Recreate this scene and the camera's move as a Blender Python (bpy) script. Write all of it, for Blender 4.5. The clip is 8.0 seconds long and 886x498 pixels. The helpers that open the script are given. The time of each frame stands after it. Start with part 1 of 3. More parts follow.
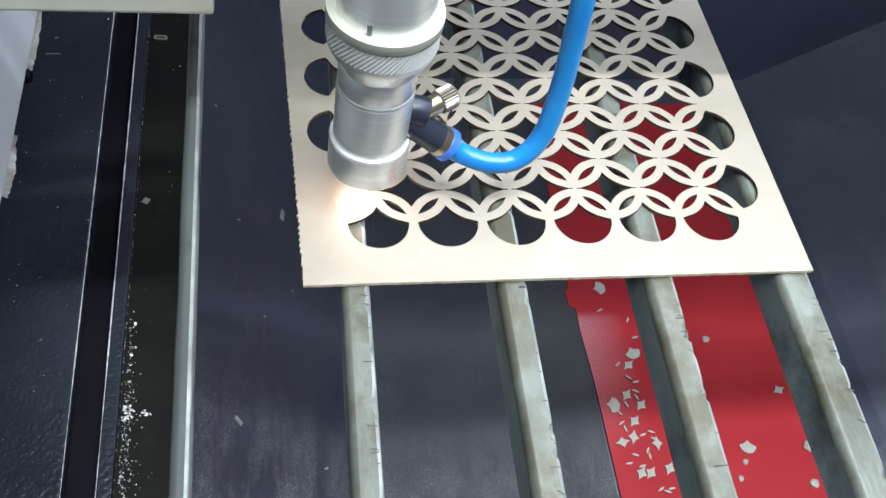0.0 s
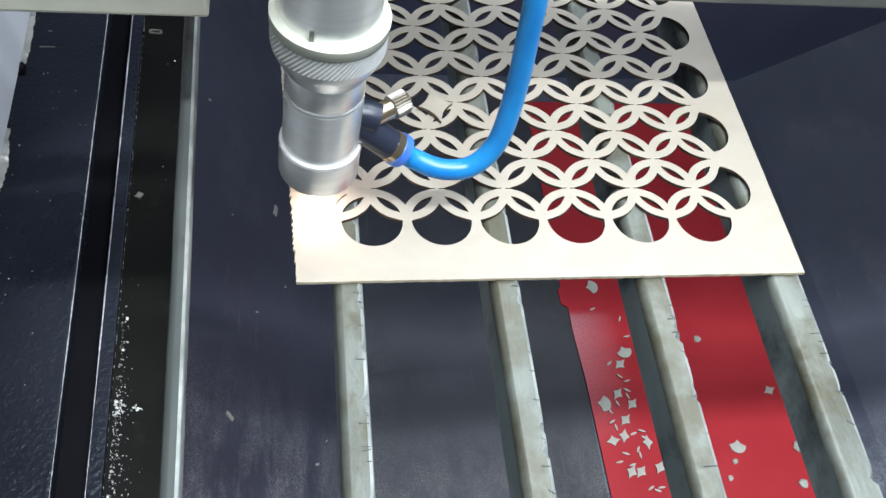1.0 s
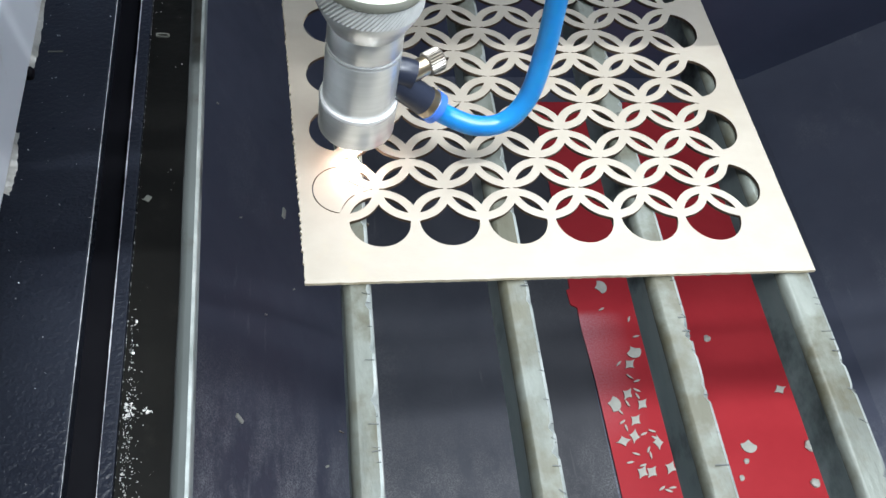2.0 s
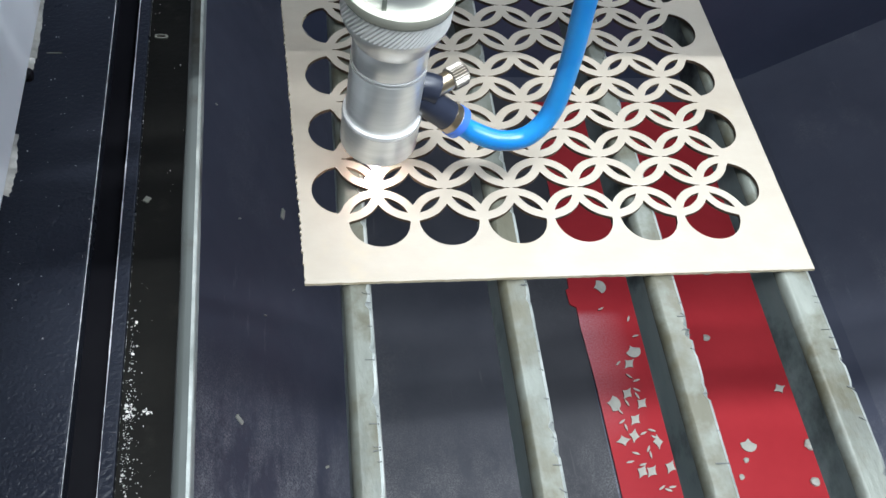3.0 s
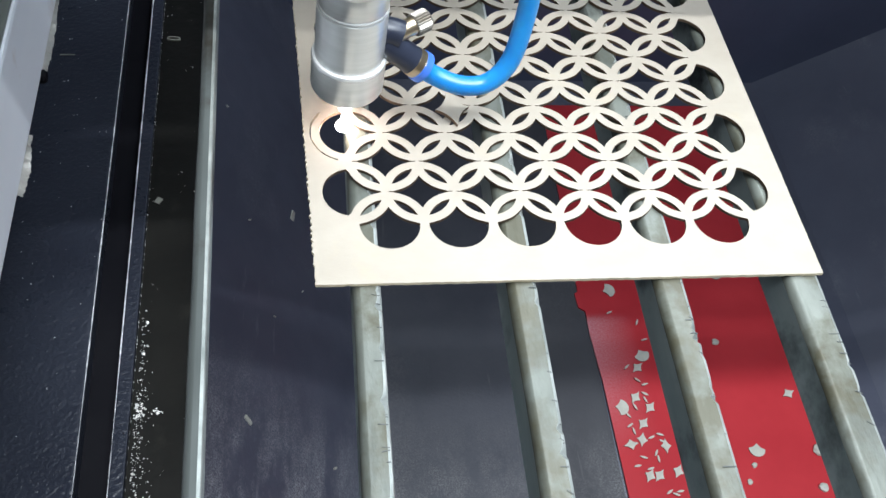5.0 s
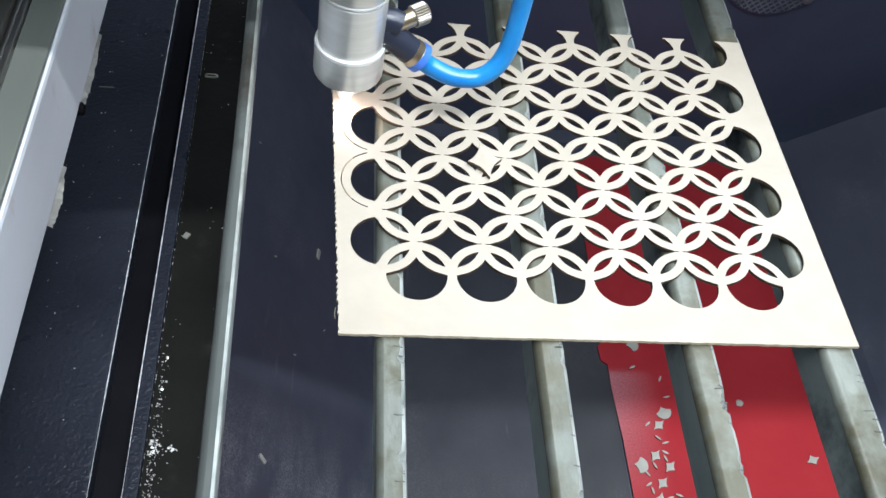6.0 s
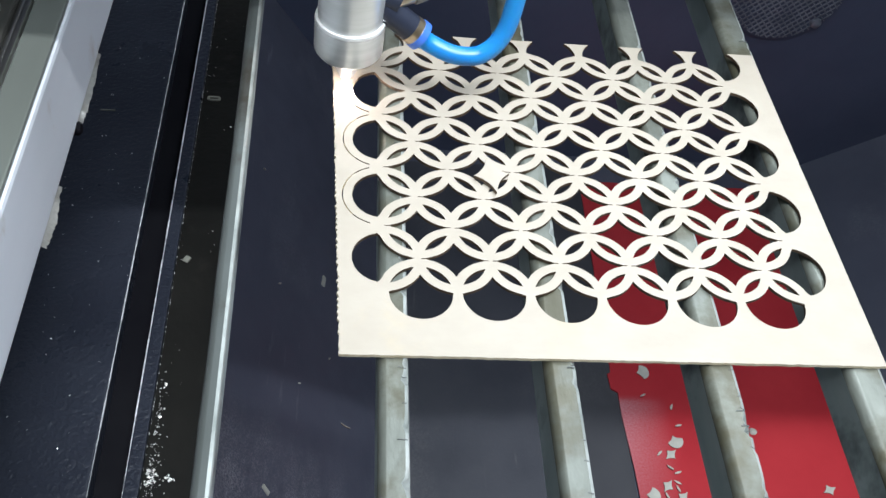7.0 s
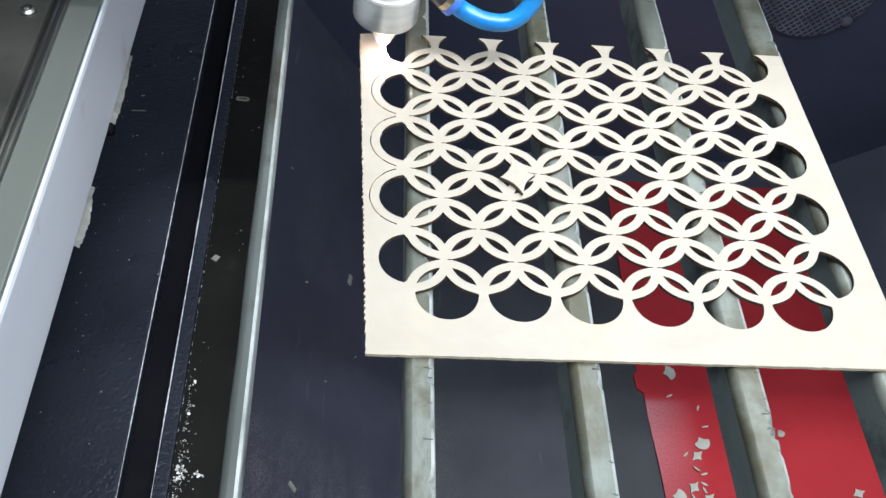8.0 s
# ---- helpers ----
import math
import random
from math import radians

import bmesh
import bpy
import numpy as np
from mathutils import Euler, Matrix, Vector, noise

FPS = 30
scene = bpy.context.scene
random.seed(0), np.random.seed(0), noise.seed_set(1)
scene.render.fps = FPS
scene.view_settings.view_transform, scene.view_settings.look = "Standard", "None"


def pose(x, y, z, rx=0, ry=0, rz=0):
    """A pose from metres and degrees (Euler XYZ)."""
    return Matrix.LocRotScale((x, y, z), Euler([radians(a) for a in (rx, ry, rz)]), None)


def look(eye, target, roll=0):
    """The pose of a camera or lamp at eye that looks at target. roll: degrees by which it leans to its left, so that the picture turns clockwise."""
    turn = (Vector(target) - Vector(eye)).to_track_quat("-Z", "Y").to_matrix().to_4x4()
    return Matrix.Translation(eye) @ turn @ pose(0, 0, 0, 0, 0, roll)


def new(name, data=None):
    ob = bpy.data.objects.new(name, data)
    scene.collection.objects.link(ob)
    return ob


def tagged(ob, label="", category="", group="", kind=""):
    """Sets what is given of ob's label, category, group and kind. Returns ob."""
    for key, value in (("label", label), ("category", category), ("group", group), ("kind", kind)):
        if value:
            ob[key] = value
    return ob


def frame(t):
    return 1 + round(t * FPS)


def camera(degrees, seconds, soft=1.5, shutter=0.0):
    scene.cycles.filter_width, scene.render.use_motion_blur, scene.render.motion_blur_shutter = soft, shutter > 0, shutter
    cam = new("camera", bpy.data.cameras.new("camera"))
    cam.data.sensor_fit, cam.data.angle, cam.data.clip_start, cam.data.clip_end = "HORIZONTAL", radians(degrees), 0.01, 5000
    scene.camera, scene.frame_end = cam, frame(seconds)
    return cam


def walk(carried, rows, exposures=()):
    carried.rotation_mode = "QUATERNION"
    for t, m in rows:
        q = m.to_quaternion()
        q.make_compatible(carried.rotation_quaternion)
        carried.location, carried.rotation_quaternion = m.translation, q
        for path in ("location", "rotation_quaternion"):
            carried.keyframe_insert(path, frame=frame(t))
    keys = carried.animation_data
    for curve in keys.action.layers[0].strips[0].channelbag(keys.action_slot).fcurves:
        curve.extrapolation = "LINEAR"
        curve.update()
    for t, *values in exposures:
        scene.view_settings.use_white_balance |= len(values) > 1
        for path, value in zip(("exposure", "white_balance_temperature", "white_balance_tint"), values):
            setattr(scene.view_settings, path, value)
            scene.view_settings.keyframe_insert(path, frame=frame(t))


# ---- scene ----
cam = camera(53.0, 8.0, soft=1.5)

# ---- camera path: seconds, eye, target, roll ----
CAMERA_ROWS = [
    (0, (-0.0109, -0.1484, 0.2012), (0.0280, -0.0089, -0.0025), 11.46),
    (0.5, (-0.0113, -0.1484, 0.2017), (0.0294, -0.0095, -0.0020), 12.49),
    (1, (-0.0110, -0.1482, 0.2017), (0.0298, -0.0096, -0.0023), 12.74),
    (1.5, (-0.0109, -0.1481, 0.2010), (0.0274, -0.0091, -0.0032), 11.64),
    (3, (-0.0112, -0.1485, 0.2012), (0.0276, -0.0092, -0.0028), 11.41),
    (3.5, (-0.0113, -0.1485, 0.2013), (0.0271, -0.0094, -0.0028), 11.46),
    (4, (-0.0115, -0.1485, 0.2017), (0.0278, -0.0095, -0.0023), 12.14),
    (5.3, (-0.0118, -0.1496, 0.2032), (0.0241, -0.0084, 0.0001), 10.66),
    (5.5, (-0.0126, -0.1481, 0.2039), (0.0221, -0.0028, 0.0035), 11.09),
    (6, (-0.0122, -0.1450, 0.2012), (0.0174, 0.0052, 0.0036), 10.99),
    (6.5, (-0.0107, -0.1417, 0.1915), (0.0200, 0.0172, 0.0010), 10.87),
    (7, (-0.0103, -0.1414, 0.1906), (0.0170, 0.0156, -0.0021), 9.72),
    (7.5, (-0.0104, -0.1418, 0.1918), (0.0142, 0.0149, -0.0014), 9.35),
    (8, (-0.0106, -0.1421, 0.1925), (0.0095, 0.0148, -0.0011), 7.96),
]
# the camera closes a little as the pale sheet fills the view
EXPOSURES = [(0, 0.34), (4.2, 0.31), (5.3, 0.31), (6.5, 0.22), (8, 0.20)]
walk(cam, [(t, look(e, g, r)) for t, e, g, r in CAMERA_ROWS], EXPOSURES)

# ---- light: room tube overhead, a soft front fill, a fill under the roof ----
world = bpy.data.worlds.new("room_air")
scene.world = world
world.use_nodes = True
world.node_tree.nodes["Background"].inputs["Color"].default_value = (0.80, 0.88, 1.0, 1)
world.node_tree.nodes["Background"].inputs["Strength"].default_value = 0.35


def area_lamp(name, eye, target, sx, sy, watts, color):
    data = bpy.data.lights.new(name, "AREA")
    data.shape, data.size, data.size_y, data.energy, data.color = "RECTANGLE", sx, sy, watts, color
    ob = new(name, data)
    ob.matrix_world = look(eye, target)
    return ob


area_lamp("ceiling_tube_light", (0.25, -0.45, 2.2), (0.2, 0.1, 0), 1.2, 0.03, 42, (0.89, 0.95, 1.0))
# large soft fill added in front; no such lamp is known
area_lamp("front_soft_fill", (0.3, -1.3, 2.45), (0.1, -0.6, 0), 2.2, 1.0, 31, (0.84, 0.92, 1.0))
# unseen fill lamp, added to brighten the sheet, head and back
area_lamp("overhead_fill", (0.18, 0.12, 0.42), (0.06, 0.16, 0), 0.62, 0.26, 4.1, (0.80, 0.90, 1.0))

# ---- materials ----


def node_mat(name):
    m = bpy.data.materials.new(name)
    m.use_nodes = True
    nt = m.node_tree
    return m, nt, nt.nodes["Principled BSDF"]


WORLD_SPACE = [False]


def noise_tex(nt, scale, detail=4.0, rough=0.55, stretch=(1, 1, 1)):
    co = nt.nodes.new("ShaderNodeTexCoord")
    mp = nt.nodes.new("ShaderNodeMapping")
    mp.inputs["Scale"].default_value = stretch
    if WORLD_SPACE[0]:
        co = nt.nodes.new("ShaderNodeNewGeometry")
        nt.links.new(co.outputs["Position"], mp.inputs["Vector"])
    else:
        nt.links.new(co.outputs["Object"], mp.inputs["Vector"])
    n = nt.nodes.new("ShaderNodeTexNoise")
    n.inputs["Scale"].default_value, n.inputs["Detail"].default_value = scale, detail
    n.inputs["Roughness"].default_value = rough
    nt.links.new(mp.outputs["Vector"], n.inputs["Vector"])
    return n.outputs["Fac"]


def ramp(nt, fac, stops):
    r = nt.nodes.new("ShaderNodeValToRGB")
    els = r.color_ramp.elements
    while len(els) < len(stops):
        els.new(0.5)
    for e, (pos, c) in zip(els, stops):
        e.position, e.color = pos, (*c, 1) if len(c) == 3 else c
    nt.links.new(fac, r.inputs["Fac"])
    return r.outputs["Color"]


def mixed(nt, fac, a, b):
    m = nt.nodes.new("ShaderNodeMix")
    m.data_type = "RGBA"
    for sock, v in ((m.inputs[0], fac), (m.inputs[6], a), (m.inputs[7], b)):
        if isinstance(v, bpy.types.NodeSocket):
            nt.links.new(v, sock)
        else:
            sock.default_value = v if isinstance(v, float) else (*v, 1)
    return m.outputs[2]


def grey(v):
    return (v, v, v)


def bumped(nt, bsdf, fac, strength, dist):
    b = nt.nodes.new("ShaderNodeBump")
    b.inputs["Strength"].default_value, b.inputs["Distance"].default_value = strength, dist
    nt.links.new(fac, b.inputs["Height"])
    nt.links.new(b.outputs["Normal"], bsdf.inputs["Normal"])


def surface(name, c1, c2, scale, rough, metal=0.0, stretch=(1, 1, 1), fine=0.0, fine_dist=0.0002, stain=None, stain_scale=20.0, stain_at=(0.55, 0.7), rough_var=0.0):
    m, nt, b = node_mat(name)
    col = ramp(nt, noise_tex(nt, scale, 5, 0.6, stretch), [(0.3, c1), (0.7, c2)])
    if stain:
        mask = ramp(nt, noise_tex(nt, stain_scale, 6, 0.65), [(stain_at[0], grey(0.0)), (stain_at[1], grey(1.0))])
        col = mixed(nt, mask, col, stain)
    nt.links.new(col, b.inputs["Base Color"])
    b.inputs["Metallic"].default_value = metal
    b.inputs["Roughness"].default_value = rough
    if rough_var:
        nt.links.new(ramp(nt, noise_tex(nt, scale * 1.7, 5, 0.6, stretch), [(0.3, grey(rough - rough_var)), (0.7, grey(rough + rough_var))]), b.inputs["Roughness"])
    if fine:
        bumped(nt, b, noise_tex(nt, fine, 3, 0.5, stretch), 0.5, fine_dist)
    return m


SHEET = surface("birch_face", (0.37, 0.322, 0.260), (0.416, 0.367, 0.303), 45, 0.55, stretch=(1, 1.8, 1), fine=900, fine_dist=0.00006, stain=(0.46, 0.375, 0.25), stain_scale=28, stain_at=(0.58, 0.85))
_nt = SHEET.node_tree
_b = _nt.nodes["Principled BSDF"]
_old = _b.inputs["Base Color"].links[0].from_socket
_spots = ramp(_nt, noise_tex(_nt, 260, 2, 0.5, (1, 0.55, 1)), [(0.735, grey(0.0)), (0.78, grey(0.7))])
_nt.links.new(mixed(_nt, _spots, _old, (0.40, 0.33, 0.24)), _b.inputs["Base Color"])
CHAR = surface("charred_edge", (0.045, 0.028, 0.018), (0.13, 0.085, 0.05), 400, 0.7)
SAWN = surface("sawn_edge", (0.62, 0.52, 0.36), (0.74, 0.65, 0.48), 300, 0.7)
SCRAP = surface("scrap_face", (0.46, 0.46, 0.41), (0.58, 0.58, 0.51), 80, 0.55)
WORLD_SPACE[0] = True
# one bar metal toned by face: sides and edge coloured lighter for the light
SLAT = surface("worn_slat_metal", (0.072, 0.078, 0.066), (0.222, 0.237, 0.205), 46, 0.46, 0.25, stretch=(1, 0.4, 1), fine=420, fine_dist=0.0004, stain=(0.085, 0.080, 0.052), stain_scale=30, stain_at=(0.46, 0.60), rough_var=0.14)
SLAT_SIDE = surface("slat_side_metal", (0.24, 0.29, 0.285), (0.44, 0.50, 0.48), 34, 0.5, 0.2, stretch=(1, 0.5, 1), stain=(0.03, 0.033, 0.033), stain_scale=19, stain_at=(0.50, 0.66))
WORLD_SPACE[0] = False
NICK_SHADE = surface("nick_shade_line", (0.05, 0.055, 0.055), (0.10, 0.105, 0.10), 300, 0.6)
SLAT_DULL = surface("dull_bar_metal", (0.08, 0.09, 0.085), (0.14, 0.155, 0.15), 30, 0.5, 0.3, stretch=(1, 0.3, 1), stain=(0.06, 0.055, 0.045), stain_scale=16, stain_at=(0.52, 0.62))
SLAT_EDGE = surface("lit_slat_edge", (0.20, 0.22, 0.205), (0.40, 0.42, 0.40), 90, 0.5, 0.25)


def smeared(name, c1, c2, dust, scale, rough):
    m, nt, b = node_mat(name)
    base = ramp(nt, noise_tex(nt, scale, 5, 0.6), [(0.3, c1), (0.7, c2)])
    cloud = ramp(nt, noise_tex(nt, 11, 6, 0.6, (1, 0.6, 1)), [(0.54, grey(0.0)), (0.84, grey(0.7))])
    grain = ramp(nt, noise_tex(nt, 420, 4, 0.75), [(0.40, grey(0.05)), (0.72, grey(0.85))])
    base = mixed(nt, mixed(nt, cloud, (0.0, 0.0, 0.0), grain), base, dust)
    scratch = ramp(nt, noise_tex(nt, 40, 5, 0.7, (2.5, 0.25, 1)), [(0.64, grey(0.0)), (0.80, grey(0.35))])
    base = mixed(nt, scratch, base, dust)
    co = nt.nodes.new("ShaderNodeTexCoord")
    sep = nt.nodes.new("ShaderNodeSeparateXYZ")
    nt.links.new(co.outputs["Object"], sep.inputs["Vector"])
    near = ramp(nt, sep.outputs["Y"], [(0.10, grey(1.0)), (0.215, grey(0.0))])
    dusty = ramp(nt, noise_tex(nt, 26, 6, 0.72, (1, 0.5, 1)), [(0.40, grey(0.0)), (0.60, grey(1.0))])
    specks = ramp(nt, noise_tex(nt, 620, 4, 0.8), [(0.42, grey(0.05)), (0.62, grey(0.95))])
    base = mixed(nt, mixed(nt, mixed(nt, near, (0.0, 0.0, 0.0), dusty), (0.0, 0.0, 0.0), specks), base, dust)
    nt.links.new(base, b.inputs["Base Color"])
    nt.links.new(ramp(nt, noise_tex(nt, 16, 5, 0.6), [(0.3, grey(rough - 0.1)), (0.7, grey(rough + 0.12))]), b.inputs["Roughness"])
    bumped(nt, b, noise_tex(nt, 420, 3), 0.5, 0.0003)
    return m


BED = smeared("black_tray_paint", (0.072, 0.079, 0.112), (0.098, 0.106, 0.145), (0.40, 0.41, 0.44), 9, 0.42)
DARKENED_FLOOR = smeared("darkened_floor_paint", (0.046, 0.049, 0.064), (0.068, 0.071, 0.088), (0.24, 0.235, 0.24), 16, 0.48)
GREYSHEET = smeared("grey_liner", (0.046, 0.047, 0.056), (0.062, 0.063, 0.072), (0.22, 0.22, 0.23), 16, 0.5)
WALLBLACK = surface("black_wall_paint", (0.052, 0.062, 0.104), (0.074, 0.088, 0.142), 6, 0.5, fine=120, fine_dist=0.0005)
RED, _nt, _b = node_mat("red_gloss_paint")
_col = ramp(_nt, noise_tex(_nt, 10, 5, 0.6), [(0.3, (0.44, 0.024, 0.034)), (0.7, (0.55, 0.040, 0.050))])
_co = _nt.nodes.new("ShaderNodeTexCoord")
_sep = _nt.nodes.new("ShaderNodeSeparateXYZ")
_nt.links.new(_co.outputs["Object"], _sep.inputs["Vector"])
# pale speckled sheen painted into the near corner's colour, ending at the shadow line
_sheen_x = ramp(_nt, _sep.outputs["X"], [(0.285, grey(1.0)), (0.335, grey(0.0))])
_sheen_y = ramp(_nt, _sep.outputs["Y"], [(0.16, grey(0.0)), (0.26, grey(0.75)), (0.315, grey(1.0)), (0.322, grey(0.0))])
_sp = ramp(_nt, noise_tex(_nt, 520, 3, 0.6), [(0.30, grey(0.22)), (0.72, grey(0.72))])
_m1 = mixed(_nt, _sheen_x, (0.0, 0.0, 0.0), _sheen_y)
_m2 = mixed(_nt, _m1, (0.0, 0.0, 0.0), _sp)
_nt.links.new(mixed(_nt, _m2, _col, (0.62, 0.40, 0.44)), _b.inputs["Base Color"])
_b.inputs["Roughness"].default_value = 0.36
bumped(_nt, _b, noise_tex(_nt, 700, 3), 0.4, 0.0003)
HEADM = surface("turned_aluminium", (0.80, 0.82, 0.80), (0.93, 0.94, 0.93), 40, 0.32, 0.66, stretch=(1, 1, 14), fine=500, fine_dist=0.00003)
HEADLIP = surface("polished_lip", (0.86, 0.87, 0.86), (0.95, 0.95, 0.95), 60, 0.25, 0.4)
KNURL = surface("knurled_aluminium", (0.70, 0.71, 0.69), (0.84, 0.85, 0.83), 300, 0.4, 0.35)
BLACKPLASTIC = surface("black_nylon", (0.016, 0.020, 0.036), (0.028, 0.033, 0.052), 90, 0.32)
BRASS = surface("nickel_brass", (0.55, 0.42, 0.26), (0.75, 0.62, 0.44), 150, 0.28, 0.95)
NICKEL = surface("nickel_knurl", (0.30, 0.27, 0.225), (0.47, 0.43, 0.38), 150, 0.38, 0.9)
BLUERING = surface("blue_collet", (0.05, 0.16, 0.62), (0.09, 0.24, 0.75), 60, 0.3)
# tan blotches paint brown reflections on the side as well as stains
BEAM = surface("anodised_beam", (0.70, 0.74, 0.80), (0.85, 0.88, 0.92), 9, 0.34, 0.12, stretch=(1, 0.2, 1), stain=(0.52, 0.43, 0.36), stain_scale=13, stain_at=(0.55, 0.72))
BEAMTOP = surface("beam_top_metal", (0.19, 0.21, 0.185), (0.29, 0.31, 0.28), 8, 0.35, 0.5, stretch=(1, 0.15, 1))
RAIL = surface("chrome_rail", (0.42, 0.42, 0.40), (0.58, 0.57, 0.54), 20, 0.30, 1.0)
FOIL = surface("torn_foil", (0.62, 0.60, 0.55), (0.85, 0.84, 0.80), 160, 0.35, 0.6, fine=700, fine_dist=0.0005)
PANEL = surface("black_grained_panel", (0.014, 0.0165, 0.025), (0.025, 0.029, 0.041), 12, 0.32, fine=430, fine_dist=0.0018, rough_var=0.08)
PLATE = surface("oiled_dark_plate", (0.045, 0.045, 0.040), (0.085, 0.083, 0.074), 30, 0.4, 0.3, fine=260, fine_dist=0.0002)
# near-black stands in for shade in recesses; the bolt head is simply black
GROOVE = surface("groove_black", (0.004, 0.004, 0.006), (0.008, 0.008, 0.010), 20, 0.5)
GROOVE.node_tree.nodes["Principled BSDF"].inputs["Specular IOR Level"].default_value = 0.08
STRIP = surface("dusty_strip", (0.006, 0.006, 0.0055), (0.013, 0.0125, 0.011), 18, 0.4, fine=240, fine_dist=0.0005, stain=(0.026, 0.025, 0.021), stain_scale=40, stain_at=(0.6, 0.8))
for _m in (PANEL, STRIP):
    _m.node_tree.nodes["Principled BSDF"].inputs["Specular IOR Level"].default_value = 0.22 if _m is PANEL else 0.14
EDGE_GLINT = surface("edge_glint_pale", (0.35, 0.35, 0.38), (0.95, 0.95, 0.97), 420, 0.3, 0.1)
CHIPM = surface("dull_chip", (0.15, 0.15, 0.125), (0.24, 0.24, 0.20), 120, 0.6)
CREAM = surface("cream_cover", (0.55, 0.56, 0.46), (0.64, 0.65, 0.55), 60, 0.5)
DUSTM = surface("bright_swarf", (0.86, 0.85, 0.80), (0.97, 0.96, 0.93), 300, 0.30, 0.55)
ROOM = surface("room_plaster", (0.38, 0.38, 0.37), (0.46, 0.46, 0.45), 2, 0.8)
HOODM = surface("pale_bounce_paint", (0.55, 0.57, 0.60), (0.65, 0.67, 0.70), 5, 0.5)
MESHM = surface("grille_wire", (0.12, 0.135, 0.17), (0.36, 0.38, 0.43), 30, 0.4, 0.4)

TUBE, _nt, _b = node_mat("blue_air_tube")
_b.inputs["Base Color"].default_value = (0.015, 0.20, 0.72, 1)
_b.inputs["Roughness"].default_value = 0.30
_b.inputs["Subsurface Weight"].default_value = 0.35
_b.inputs["Subsurface Radius"].default_value = (0.001, 0.002, 0.004)
_nt.links.new(ramp(_nt, noise_tex(_nt, 70, 3), [(0.3, (0.012, 0.21, 0.58)), (0.7, (0.022, 0.30, 0.70))]), _b.inputs["Base Color"])


def glow(name, color, strength):
    m, nt, b = node_mat(name)
    b.inputs["Base Color"].default_value = (*color, 1)
    b.inputs["Emission Color"].default_value = (*color, 1)
    b.inputs["Emission Strength"].default_value = strength
    return m


FLASH = glow("laser_flash", (1.0, 0.85, 0.80), 75.0)

# ---- mesh helpers ----


def mesh_of(name, bm, mat, smooth=False):
    me = bpy.data.meshes.new(name)
    bmesh.ops.recalc_face_normals(bm, faces=bm.faces)
    bm.to_mesh(me)
    bm.free()
    for m in (mat if isinstance(mat, (list, tuple)) else [mat]):
        me.materials.append(m)
    if smooth:
        for poly in me.polygons:
            poly.use_smooth = True
        me.set_sharp_from_angle(angle=radians(35))
    return me


def part(name, bm, mat, parent=None, label="", smooth=False):
    ob = new(name, mesh_of(name, bm, mat, smooth))
    if parent:
        ob.parent = parent
    if label:
        ob["label"] = label
    return ob


def thing(name, x=0, y=0, z=0):
    ob = new(name)
    ob.empty_display_size = 0.01
    ob.location = (x, y, z)
    return ob


def box(x0, x1, y0, y1, z0, z1, bevel=0.0, bm=None):
    bm = bm or bmesh.new()
    r = bmesh.ops.create_cube(bm, size=1.0)
    vs = r["verts"]
    for v in vs:
        v.co = Vector((x0 + (v.co.x + 0.5) * (x1 - x0), y0 + (v.co.y + 0.5) * (y1 - y0), z0 + (v.co.z + 0.5) * (z1 - z0)))
    if bevel:
        es = list({e for v in vs for e in v.link_edges})
        bmesh.ops.bevel(bm, geom=es, offset=bevel, segments=2, affect="EDGES", profile=0.6)
    return bm


def lathe(profile, seg=64, bm=None):
    bm = bm or bmesh.new()
    rings = []
    for r, z in profile:
        rings.append([bm.verts.new((r * math.cos(2 * math.pi * k / seg), r * math.sin(2 * math.pi * k / seg), z)) for k in range(seg)])
    for a, b in zip(rings, rings[1:]):
        for k in range(seg):
            bm.faces.new((a[k], a[(k + 1) % seg], b[(k + 1) % seg], b[k]))
    bm.faces.new(rings[0][::-1])
    bm.faces.new(rings[-1])
    return bm


def along(bm, m):
    bmesh.ops.transform(bm, matrix=m, verts=bm.verts)
    return bm


def sweep(points, radius, seg=20, bm=None):
    """A round tube through the points, smoothed."""
    bm = bm or bmesh.new()
    pts = [Vector(q) for q in points]
    path = []
    for k in range(len(pts) - 1):
        p0, p1, p2, p3 = pts[max(k - 1, 0)], pts[k], pts[k + 1], pts[min(k + 2, len(pts) - 1)]
        for s in range(8):
            u = s / 8
            path.append(0.5 * (2 * p1 + (p2 - p0) * u + (2 * p0 - 5 * p1 + 4 * p2 - p3) * u * u + (3 * p1 - p0 - 3 * p2 + p3) * u ** 3))
    path.append(pts[-1])
    side = Vector((0, 0, 1)).cross(path[1] - path[0]).normalized()
    rings = []
    for k, q in enumerate(path):
        tan = (path[min(k + 1, len(path) - 1)] - path[max(k - 1, 0)]).normalized()
        side = (side - tan * side.dot(tan)).normalized()
        other = tan.cross(side)
        rings.append([bm.verts.new(q + radius * (math.cos(2 * math.pi * j / seg) * side + math.sin(2 * math.pi * j / seg) * other)) for j in range(seg)])
    for a, b in zip(rings, rings[1:]):
        for j in range(seg):
            bm.faces.new((a[j], a[(j + 1) % seg], b[(j + 1) % seg], b[j]))
    bm.faces.new(rings[0][::-1])
    bm.faces.new(rings[-1])
    return bm


